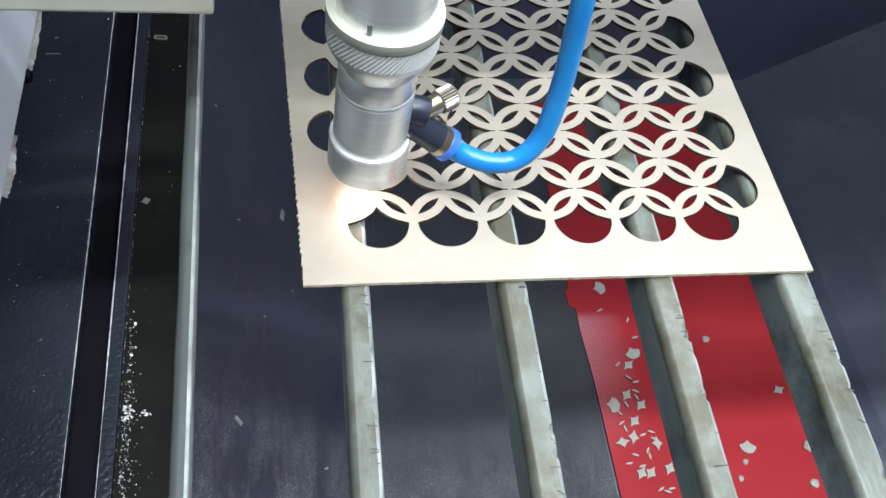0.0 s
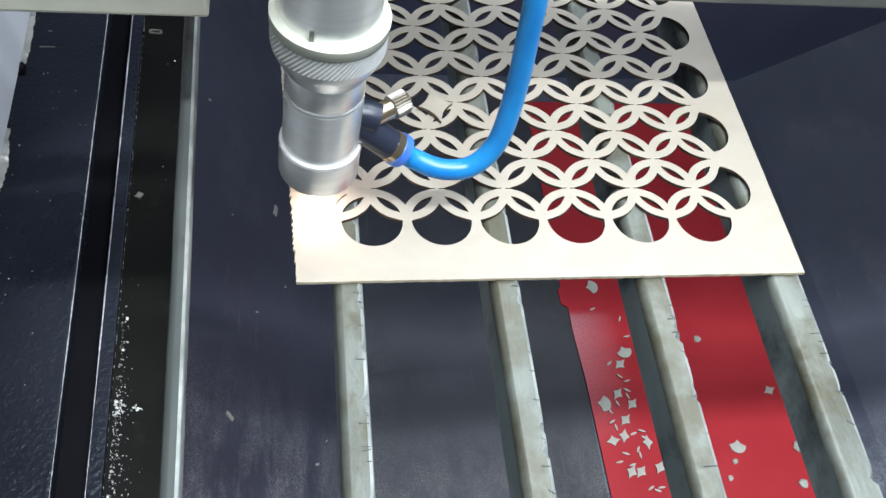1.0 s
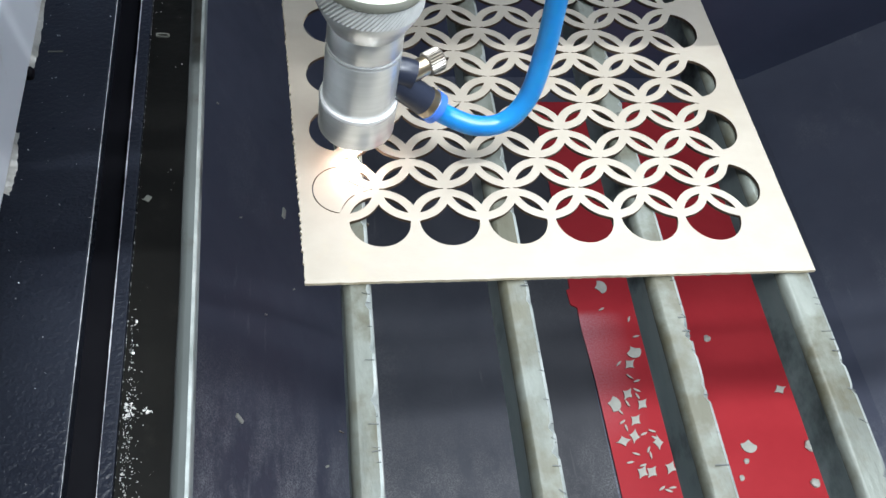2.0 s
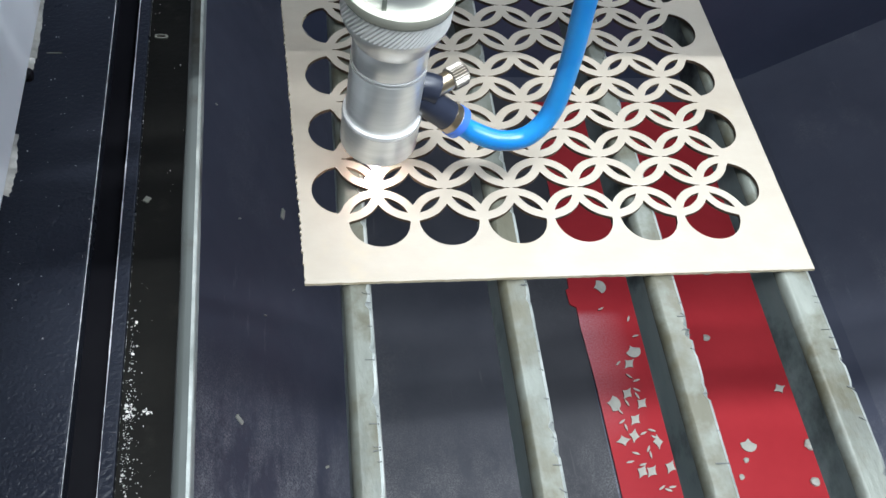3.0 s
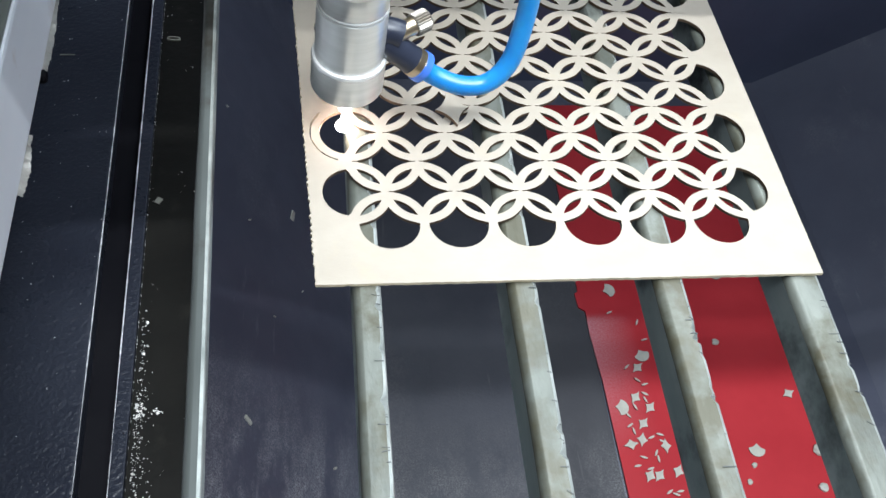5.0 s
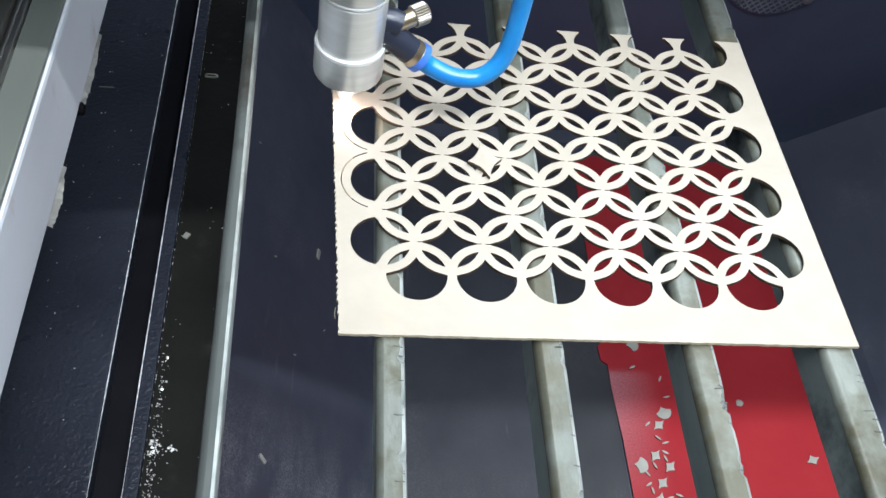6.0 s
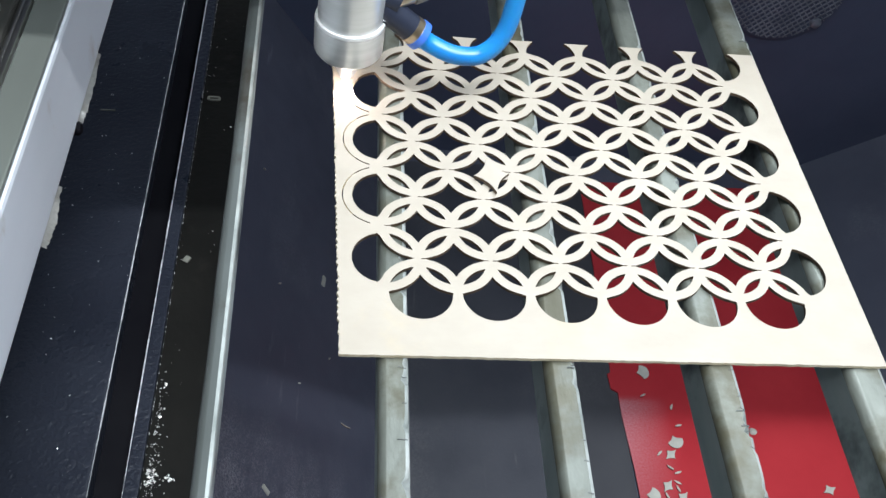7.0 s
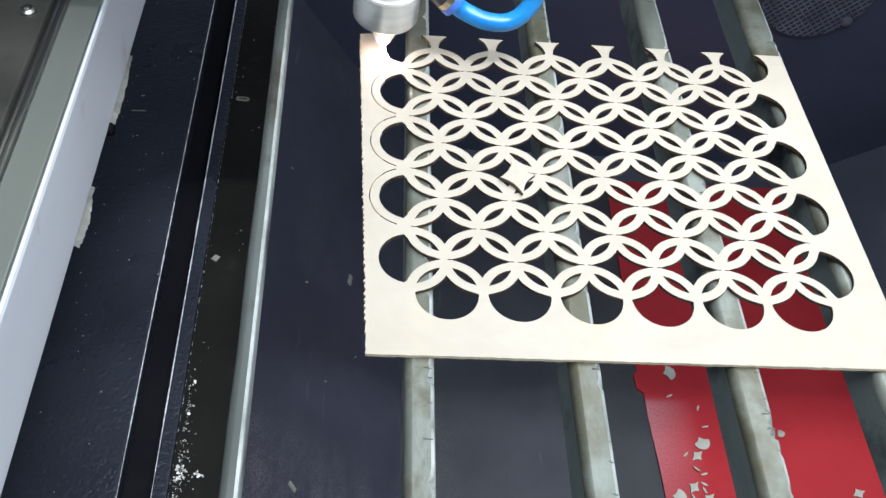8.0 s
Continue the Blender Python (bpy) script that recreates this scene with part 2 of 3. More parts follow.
def slab(outline, holes, z0, z1, side_mats=None):
    """A flat plate with holes. Faces: material 0 on top and below, 1 on the walls of holes, 2 on the outer wall."""
    loops = [outline] + list(holes)
    verts, edges = [], []
    for lp in loops:
        n = len(verts)
        verts += [Vector(q) for q in lp]
        edges += [(n + k, n + (k + 1) % len(lp)) for k in range(len(lp))]
    from mathutils import geometry
    v2, _, f2, _, _, _ = geometry.delaunay_2d_cdt(verts, edges, [], 1, 1e-7)
    boxes = np.array([(min(q[0] for q in lp), max(q[0] for q in lp), min(q[1] for q in lp), max(q[1] for q in lp)) for lp in loops[1:]]).reshape(-1, 4)

    def dropped(f):
        cx, cy = sum(v2[k].x for k in f) / 3, sum(v2[k].y for k in f) / 3
        for h in np.nonzero((boxes[:, 0] < cx) & (cx < boxes[:, 1]) & (boxes[:, 2] < cy) & (cy < boxes[:, 3]))[0]:
            lp, odd = loops[h + 1], False
            for (ax, ay), (bx, by) in zip(lp, lp[1:] + lp[:1]):
                if (ay > cy) != (by > cy) and cx < ax + (cy - ay) * (bx - ax) / (by - ay):
                    odd = not odd
            if odd:
                return True
        return False

    f2 = [f for f in f2 if not dropped(f)]
    bm = bmesh.new()
    top = [bm.verts.new((q.x, q.y, z1)) for q in v2]
    low = [bm.verts.new((q.x, q.y, z0)) for q in v2]
    for f in f2:
        bm.faces.new([top[k] for k in f])
        bm.faces.new([low[k] for k in reversed(f)])
    bm.verts.index_update()
    border = [e for e in bm.edges if len(e.link_faces) == 1 and e.verts[0].co.z > (z0 + z1) / 2]
    n = len(top)
    xs = [q[0] for q in outline]
    bm.verts.ensure_lookup_table()
    index = {v: k for k, v in enumerate(top)}
    for e in border:
        a, b = index[e.verts[0]], index[e.verts[1]]
        f = bm.faces.new((top[a], top[b], low[b], low[a]))
        mx, my = (top[a].co.x + top[b].co.x) / 2, (top[a].co.y + top[b].co.y) / 2
        f.material_index = 2 if side_mats and side_mats(mx, my) else 1
    return bm


# ---- the cut pattern: interlaced rings on a net stretched to fit the camera's view ----
PITCH, TALL, LEAN = 0.009916, 1.1592, -0.0187
NET_X, NET_Y = 0.0003, -0.00125
# radii of the rings in pitches; ring centres are wider apart across v than across u
R_IN, R_OUT, R_RIM = 0.879, 1.143, 0.868
TOP_CUT = 9.57
CENTRES = [(i, j) for i in range(13) for j in range(10) if (i + j) % 2]
CSET = set(CENTRES)


def net(u, v):
    return (NET_X + PITCH * (u + LEAN * TALL * v), NET_Y + PITCH * TALL * v)


def reach(c, ang):
    """How far the opening inside a ring goes in one direction, in pitches."""
    d = Vector((math.cos(ang), math.sin(ang)))
    near = [Vector((sx, sy * TALL)) for sx in (-1, 1) for sy in (-1, 1) if (c[0] + sx, c[1] + sy) in CSET]
    if len(near) == 4:
        r = R_IN
        near += [Vector((sx, 0)) for sx in (-2, 2)]
    else:
        r = R_RIM
    for q in near:
        along_d = q.dot(d)
        disc = R_OUT ** 2 - (q.length_squared - along_d ** 2)
        if along_d > 0 and disc > 0:
            r = min(r, along_d - math.sqrt(disc))
    return r


def opening(c, n=72, scale=1.0):
    out = []
    for k in range(n):
        a = 2 * math.pi * k / n
        r = reach(c, a) * scale
        out.append((c[0] + r * math.cos(a), c[1] + r * math.sin(a) / TALL))
    return out


def lens(c, d, n=10):
    """The leaf between two neighbouring rings."""
    a, b = Vector((c[0], c[1] * TALL)), Vector((d[0], d[1] * TALL))
    ax = (b - a).normalized()
    half = math.acos((b - a).length / 2 / R_IN)
    out = []
    for centre, sgn in ((a, 1), (b, -1)):
        base = math.atan2(ax.y * sgn, ax.x * sgn)
        for k in range(n):
            t = base - half + 2 * half * k / n
            out.append((centre.x + R_IN * math.cos(t), (centre.y + R_IN * math.sin(t)) / TALL))
    return out


def kerf_arc(c, a0, a1, n=8, width=0.036):
    pts_o, pts_i = [], []
    for k in range(n + 1):
        a = a0 + (a1 - a0) * k / n
        for lst, w in ((pts_o, width / 2), (pts_i, -width / 2)):
            lst.append((c[0] + (R_OUT + 0.005 + w) * math.cos(a), c[1] + (R_OUT + 0.005 + w) * math.sin(a) / TALL))
    return pts_o + pts_i[::-1]


KERFS = []
for j, times in ((3, (4.35, 4.55, 4.75, 4.95, 5.15)), (5, (5.5, 5.7, 5.9, 6.1, 6.3)), (7, (6.85, 7.0, 7.15, 7.3, 7.45))):
    for k, t in enumerate(times):
        a0 = radians(252 - k * 28.8)
        KERFS.append((kerf_arc((0, j), a0 - radians(28.6), a0), t))

# ---- setting: tray, walls, unseen shading roof and room shell ----
FLOOR_Z = -0.62


def structure(name, bm, mat, label, category):
    return tagged(part(name, bm, mat), label, category, kind="structure")


# the steep side meets the flat floor along this fold
FOLD_X, FOLD_Z, FOLD_RISE = 0.0471, -0.619, -1.5035
structure("floor", box(FOLD_X, 0.592, -0.60, 0.685, FLOOR_Z - 0.03, FLOOR_Z), BED, "black painted steel tray floor with pale dust smears", "floor")
bm = bmesh.new()
va = [bm.verts.new(q) for q in ((0.592, -0.6, -0.62), (1.05, -0.6, -0.30), (1.05, 0.685, -0.30), (0.592, 0.685, -0.62), (0.592, -0.6, -0.65), (1.05, -0.6, -0.33), (1.05, 0.685, -0.33), (0.592, 0.685, -0.65))]
for f in ((0, 1, 2, 3), (7, 6, 5, 4), (0, 4, 5, 1), (1, 5, 6, 2), (2, 6, 7, 3), (3, 7, 4, 0)):
    bm.faces.new([va[k] for k in f])
structure("floor_slope", bm, BED, "black painted sloping tray side", "tray side")
bm = bmesh.new()
va = [bm.verts.new(q) for q in ((FOLD_X, -0.6, -0.619), (-0.25, -0.6, -0.1723), (-0.25, 0.685, -0.1723), (FOLD_X, 0.685, -0.619), (FOLD_X, -0.6, -0.645), (-0.25, -0.6, -0.20), (-0.25, 0.685, -0.20), (FOLD_X, 0.685, -0.645))]
for f in ((0, 1, 2, 3), (7, 6, 5, 4), (0, 4, 5, 1), (1, 5, 6, 2), (2, 6, 7, 3), (3, 7, 4, 0)):
    bm.faces.new([va[k] for k in f])
structure("floor_slope_left", bm, BED, "black painted steep tray side with pale dust smears", "tray side")
structure("wall_back", box(-0.60, 1.10, 0.685, 0.705, -0.66, 0.60), WALLBLACK, "black painted rear wall of the machine cabinet", "wall")
structure("wall_left", box(-0.42, -0.40, -0.60, 0.685, -0.66, -0.19), WALLBLACK, "black painted side wall of the tray", "wall")
structure("wall_right", box(1.05, 1.07, -0.60, 0.685, -0.66, 0.60), WALLBLACK, "black painted side wall of the cabinet", "wall")
structure("wall_front", box(-0.42, 1.07, -0.62, -0.60, -0.66, -0.02), WALLBLACK, "black painted front wall of the tray", "wall")
# unseen roof, added; its front edge is set to cast the floor's shadow line
structure("shading_roof", box(-0.60, 1.10, -0.038, 0.72, 0.66, 0.68), HOODM, "unseen pale roof that shades the tray and bounces light", "hood")
# unseen room shell, added for reflections and bounce light
structure("room_floor", box(-3, 3, -3.5, 2.5, -0.92, -0.90), ROOM, "unseen room shell floor", "floor")
structure("room_wall_front", box(-3, 3, -3.6, -3.5, -0.9, 2.5), ROOM, "unseen pale room shell wall", "wall")
structure("room_wall_left", box(-3.1, -3, -3.5, 2.5, -0.9, 2.5), ROOM, "unseen pale room shell wall", "wall")
structure("room_wall_right", box(3, 3.1, -3.5, 2.5, -0.9, 2.5), ROOM, "unseen pale room shell wall", "wall")
structure("room_wall_back", box(-3, 3, 2.5, 2.6, -0.9, 2.5), ROOM, "unseen pale room shell wall", "wall")
structure("ceiling", box(-3, 3, -3.5, 2.5, 2.5, 2.6), ROOM, "unseen pale room shell ceiling", "ceiling")

# ---- darkened layer, grey liner and red panel on the tray floor ----


def wavy(x0, x1, y0, y1, n, amp, seed):
    rnd = random.Random(seed)
    left = [(x0 + rnd.uniform(-amp, amp), y0 + (y1 - y0) * k / n) for k in range(n + 1)]
    right = [(x1 + rnd.uniform(-amp, amp) * 0.3, y0 + (y1 - y0) * k / n) for k in range(n, -1, -1)]
    return left + right


# darker layer added so the better-lit flat floor matches the steep side
liner = part("floor_layer", slab(wavy(FOLD_X + 0.002, 0.212, -0.1, 0.66, 10, 0.0006, 2), [], FLOOR_Z + 0.0005, FLOOR_Z + 0.002), DARKENED_FLOOR)
tagged(liner, "darkened smeared layer over the flat tray floor", "liner sheet")
liner = part("floor_layer", slab(wavy(0.2135, 0.285, -0.1, 0.66, 10, 0.0006, 3), [], FLOOR_Z + 0.0005, FLOOR_Z + 0.002), GREYSHEET)
tagged(liner, "dark grey liner strip beside the red panel", "liner sheet")
red_out = [(0.290, -0.1), (0.530, -0.1), (0.530, 0.636), (0.285, 0.636), (0.280, 0.352), (0.276, 0.350), (0.277, 0.332), (0.284, 0.327), (0.2835, 0.30), (0.2865, 0.24)]
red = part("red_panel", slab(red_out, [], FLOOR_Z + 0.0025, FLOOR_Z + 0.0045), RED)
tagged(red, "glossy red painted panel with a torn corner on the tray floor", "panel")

# ---- slats that carry the work ----


def slat(x0, x1, y0, y1, z1, h, seed, clean=False):
    rnd = random.Random(seed)
    ob = thing("support_slat", (x0 + x1) / 2, (y0 + y1) / 2, z1)
    hx, hy = (x1 - x0) / 2, (y1 - y0) / 2
    n = 620
    bm = bmesh.new()
    rows = []
    nick = 0.0
    for k in range(n + 1):
        y = -hy + 2 * hy * k / n
        nick = rnd.uniform(0.0003, 0.0013) if rnd.random() < 0.11 and not clean else nick * 0.25
        wob = 0.00022 * noise.noise((seed * 3.1, y * 60, 0))
        side = 0.00030 * noise.noise((seed * 5.3, y * 35, 2.0))
        prof = [(-hx, -h), (-hx + side, -0.0030), (-hx + 0.0004 + side, -0.0018), (-hx + 0.0011 + side, -0.0008), (-hx + 0.0021, -0.0003), (hx - 0.0011 - nick, -0.0001 + wob), (hx - 0.0003 - nick * 0.7, -0.0005 - nick * 0.8), (hx, -0.0014 - nick), (hx, -h)]
        rows.append([bm.verts.new((px, y, pz)) for px, pz in prof])
    for a, b in zip(rows, rows[1:]):
        for q in range(8):
            f = bm.faces.new((a[q], a[q + 1], b[q + 1], b[q]))
            f.smooth = 0 < q < 4
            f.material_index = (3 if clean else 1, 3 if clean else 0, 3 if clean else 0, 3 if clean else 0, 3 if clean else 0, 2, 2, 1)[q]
    bm.faces.new(rows[0][::-1])
    bm.faces.new(rows[-1])
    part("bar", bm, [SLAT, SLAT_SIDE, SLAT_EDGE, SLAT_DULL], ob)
    # thin dark strips paint the shade of the nicks along the edge
    for k in range(0 if clean else 22):
        y = rnd.choice((rnd.uniform(-0.205, -0.118), rnd.uniform(-0.205, -0.118), rnd.uniform(0.0, 0.12))) if k < 18 else rnd.uniform(-0.11, 0.0)
        ln, w = rnd.uniform(0.0004, 0.0024) * rnd.choice((1, 1, 1, 1.7)), rnd.uniform(0.00005, 0.00016)
        part("nick_mark", along(box(-ln, 0.0, -w, w, 0.0, 0.00012), pose(hx - 0.0006, y, -0.00012, 0, 3, rnd.choice((rnd.uniform(-14, 10), rnd.uniform(-40, 5))))), NICK_SHADE, ob)
    for s in (-1, 1):
        part("end_foot", box(-hx - 0.002, hx + 0.002, s * hy - 0.004, s * hy + 0.004, -h - 0.006, -h + 0.0005, 0.0006), SLAT_SIDE, ob)
    return tagged(ob, "worn grey metal support slat with nicked edge", "slat", group="support slats")


SLAT_TOP = -0.0012
for k, (a, b) in enumerate(((-0.0011, 0.0066), (0.0418, 0.0500), (0.0845, 0.0928), (0.1245, 0.1342))):
    slat(a, b, -0.40, 0.60, SLAT_TOP, 0.0145, k + 1)
TURN = 1.27
edge_bar = slat(-0.0443, -0.0395, -0.40, 0.60, SLAT_TOP, 0.0060, 9, True)
edge_bar.matrix_world = pose(0, 0, 0, 0, 0, TURN) @ pose(-0.0419, 0.10, SLAT_TOP)
for y, nm in ((-0.404, "cross_rail_front"), (0.604, "cross_rail_back")):
    tagged(part("cross_rail", box(-0.40, 0.60, y - 0.012, y + 0.012, SLAT_TOP - 0.06, SLAT_TOP - 0.0203, 0.001), SLAT_SIDE), "grey metal cross rail under the slat ends", "rail")

# ---- the rail side: grained panel, groove, dusty strip, beam ----
SIDE = pose(0, 0, 0, 0, 0, TURN)


def side_part(name, bm, mat, label, category, kind="structure"):
    ob = part(name, along(bm, SIDE), mat)
    return tagged(ob, label, category, kind=kind)


ZL = -0.155
Y0, Y1 = -0.45, 0.66
side_part("side_panel", box(-0.30, -0.1075, Y0, Y1, ZL - 0.02, ZL, 0.0012), PANEL, "black grained side panel with specks of dust", "panel")
side_part("side_groove", box(-0.1075, -0.0947, Y0, Y1, ZL - 0.020, ZL - 0.008), GROOVE, "shallow groove beside the panel, coloured near-black for its shade", "groove")
side_part("side_ledge", box(-0.0947, -0.0885, Y0, Y1, ZL - 0.02, ZL - 0.001, 0.0007), PANEL, "narrow black ledge with a worn edge", "ledge")
side_part("side_strip", box(-0.0885, -0.0640, Y0, Y1, ZL - 0.02, ZL - 0.003, 0.0005), STRIP, "dark dusty strip with bright swarf along it", "strip")


def bright_line(x, z, w, seed, gaps=False):
    rnd = random.Random(seed)
    bm = bmesh.new()
    y = Y0
    while y < Y1:
        ln = rnd.uniform(0.0003, 0.0011) if gaps else rnd.uniform(0.002, 0.008)
        hw = w * rnd.uniform(0.4, 1.0)
        if y < 0.03:
            hw *= 0.45
        box(x - hw, x + hw, y, y + ln, z - 0.0004, z + 0.0002, 0, bm)
        y += ln + (rnd.uniform(0.0003, 0.006) if gaps else 0.0)
    return bm


# pale strips draw the glints along the worn edges, thinner towards the front
side_part("bright_edge_strip", bright_line(-0.1077, ZL - 0.0002, 0.00026, 3), EDGE_GLINT, "worn panel edge, its glint drawn as a thin bright strip", "edge")
side_part("bright_edge_strip", bright_line(-0.0945, ZL - 0.0011, 0.00034, 4), EDGE_GLINT, "worn ledge edge, its glint drawn as a thin bright strip", "edge")
side_part("bright_edge_strip", bright_line(-0.0882, ZL - 0.0029, 0.00015, 6, True), EDGE_GLINT, "broken pale line along the strip", "edge")

# beam with its rail
BX, BZT, BZB = -0.1150, -0.0265, -0.0640
beam = thing("guide_beam", 0, 0, 0)
beam.matrix_world = pose(0, 0, 0, 0, 0, 0.8)
part("beam_body", box(BX - 0.060, BX, Y0, Y1, BZB, BZT, 0.0018), BEAM, beam)
part("top_plate", box(BX - 0.0125, BX - 0.0010, Y0, Y1, BZT, BZT + 0.0022, 0.0007), BEAMTOP, beam, "dull grey top strip")
part("rail_bar", box(BX - 0.0152, BX - 0.0130, Y0, Y1, BZT, BZT + 0.0034, 0.0007), RAIL, beam, "polished rail")
part("rail_bar", sweep([(BX - 0.0166, Y0, BZT + 0.0012), (BX - 0.0166, 0, BZT + 0.0012), (BX - 0.0166, Y1, BZT + 0.0012)], 0.0012, 14), RAIL, beam, "polished round rail", True)
part("back_plate", box(BX - 0.060, BX - 0.0180, Y0, Y1, BZT, BZT + 0.004, 0.001), PLATE, beam, "dark plate behind the rail")
for yy in (0.040, 0.140, 0.240):
    part("screw", along(lathe([(0.0030, 0), (0.0030, 0.0012), (0.0022, 0.0020), (0.0012, 0.0020), (0.0010, 0.0008)], 24), pose(BX - 0.0248, yy, BZT + 0.004)), RAIL, beam, "", True)
part("bolt_head", along(lathe([(0.0028, -0.006), (0.0028, 0.0), (0.002, 0.001)], 20), pose(BX + 0.0004, 0.123, BZB - 0.001, 0, 90, 0)), GROOVE, beam, "black bolt head", True)
tagged(beam, "silver aluminium guide beam with polished rail", "guide beam")


def foil(y0, y1, drop, seed):
    rnd = random.Random(seed)
    n = 26
    bm = bmesh.new()
    a, b = [], []
    for k in range(n + 1):
        u = k / n
        y = y0 + (y1 - y0) * u
        out = drop * math.sin(math.pi * min(1, u * 1.15 + 0.05)) ** 0.6 * (0.75 + 0.5 * rnd.random()) + 0.0005
        a.append(bm.verts.new((BX - 0.001, y, BZB + 0.0006)))
        b.append(bm.verts.new((BX + out, y + rnd.uniform(-0.0006, 0.0006), BZB - 0.001 - out * 0.4 + rnd.uniform(-0.0006, 0.0006))))
    for k in range(n):
        bm.faces.new((a[k], a[k + 1], b[k + 1], b[k]))
    bmesh.ops.solidify(bm, geom=bm.faces[:], thickness=0.0003)
    along(bm, pose(0, 0, 0, 0, 0, 0.8))
    return tagged(part("foil_scrap", bm, FOIL), "torn crinkled silver foil tape under the beam edge", "foil tape")


foil(0.124, 0.168, 0.0009, 1)
foil(0.062, 0.091, 0.0012, 2)

# ---- the work piece ----
rnd = random.Random(5)


def sheet_outline():
    out = []
    BLc, BRc, TRc, TLc = Vector((-0.0110, -0.0212)), Vector((0.1352, -0.0212)), Vector((0.1324, 0.1088)), Vector((-0.0174, 0.1076))
    for a, b, n, amp in ((BLc, BRc, 120, 0.00009), (BRc, TRc, 60, 0.00003)):
        for k in range(n):
            q = a.lerp(b, k / n)
            nrm = Vector(((b - a).y, -(b - a).x)).normalized()
            s = rnd.uniform(-amp, amp) if k else 0
            out.append(tuple(q + nrm * s))
    out.append(tuple(TRc))
    for i in range(12, -1, -2):
        a0 = math.asin((TOP_CUT - 9) * TALL / R_RIM)
        n = 40
        for k in range(n + 1):
            a = a0 - (math.pi + 2 * a0) * k / n
            r = reach((i, 9), a)
            u, v = i + r * math.cos(a), 9 + r * math.sin(a) / TALL
            jag = rnd.uniform(-0.0002, 0.0002) if k in (0, n) else 0
            x, y = net(u, v)
            out.append((x, y + jag))
    out.append(tuple(TLc))
    n = 190
    for k in range(1, n):
        q = TLc.lerp(BLc, k / n)
        out.append((q.x + (0.00018 if k % 3 else -0.00010) + rnd.uniform(-0.00022, 0.00022), q.y))
    return out


holes = [[net(*q) for q in opening(c)] for c in CENTRES if c[1] != 9]
for c in CENTRES:
    for sx in (-1, 1):
        d = (c[0] + sx, c[1] + 1)
        if d in CSET:
            holes.append([net(*q) for q in lens(c, d)])
holes += [[net(*q) for q in k] for k, _ in KERFS]
# hair slits where rings above one another touch
for c in CENTRES:
    if 0 < c[0] < 12 and 0 < c[1] < 9:
        for sx in (-1, 1):
            holes.append([net(c[0] + sx * a, c[1] + b) for a, b in ((0.835, -0.016), (0.945, -0.010), (0.945, 0.010), (0.835, 0.016))])
outline = sheet_outline()
sheet = part("perforated_sheet", slab(outline, holes, -0.0011, 0.0, lambda x, y: x < -0.0085 or x > 0.129 or y < -0.0195), [SHEET, CHAR, SAWN])
tagged(sheet, "thin pale wooden sheet cut with interlaced rings, lying on the slats", "cut sheet")

KERF_SLIVERS = []
for q, t in KERFS:
    ob = part("kerf_sliver", slab([net(*w) for w in q], [], -0.0011, 0.0), [SHEET, CHAR])
    tagged(ob, "hair-thin sliver of pale wood burnt out of the sheet", "wood sliver", group="burnt slivers")
    KERF_SLIVERS.append((ob, t))
# the border opening that is cut first: a ring of slivers round the offcut
CUT_W, CUT_N = 0.034, 16


def cut_point(ang, inset):
    r = reach((0, 1), ang) - inset
    return net(r * math.cos(ang), 1 + r * math.sin(ang) / TALL)


for k in range(CUT_N):
    arc = [radians(-32 - 360 * (k + q / 6) / CUT_N) for q in range(7)]
    ob = part("kerf_sliver", slab([cut_point(a, 0.0) for a in arc] + [cut_point(a, CUT_W) for a in reversed(arc)], [], -0.0011, 0.0), [SHEET, CHAR])
    tagged(ob, "hair-thin sliver of pale wood burnt out of the sheet", "wood sliver", group="burnt slivers")
    KERF_SLIVERS.append((ob, 0.80 + 0.083 * k))
plug = part("offcut", slab([cut_point(radians(-32 - 360 * k / 96), CUT_W) for k in range(96)], [], -0.0011, -0.00001), [SHEET, CHAR])
tagged(plug, "pale wooden offcut still sitting in the sheet", "offcut")

# the loose star that lies on the rings
star = [(q[0] - 5, q[1] - 4) for q in opening((5, 4), 64, 0.97)]
small_star = [(0.84 * a, 0.95 * b) for a, b in star]


def flat_piece(name, uv, thick, mats):
    return slab([(PITCH * a, PITCH * TALL * b) for a, b in uv], [], 0, thick)


loose = part("loose_star", flat_piece("loose_star", small_star, 0.0011, 0), [SHEET, CHAR])
loose.matrix_world = pose(0.0322, 0.0418, 0.0007, 2.5, -2, 100)
tagged(loose, "loose four-pointed pale wooden offcut lying on the rings", "offcut")

# ---- offcuts on the floor ----
half = [(q[0] - 5, q[1]) for q in opening((5, 0), 48)]
leaf = [(q[0] - 0.5, q[1] - 0.5) for q in lens((0, 0), (1, 1), 8)]
me_star = mesh_of("floor_star", flat_piece("a", star, 0.0011, 0), [SCRAP, CHAR])
me_half = mesh_of("floor_half", flat_piece("a", half, 0.0011, 0), [SCRAP, CHAR])
me_leaf = mesh_of("floor_leaf", flat_piece("a", leaf, 0.0011, 0), [SCRAP, CHAR])
ZR = FLOOR_Z + 0.0046


def drop_piece(name, me, x, y, z, turn, label, group, tilt=0.0):
    ob = new(name, me)
    ob.matrix_world = pose(x, y, z, tilt, -tilt * 0.6, turn)
    return tagged(ob, label, "offcut", group=group)


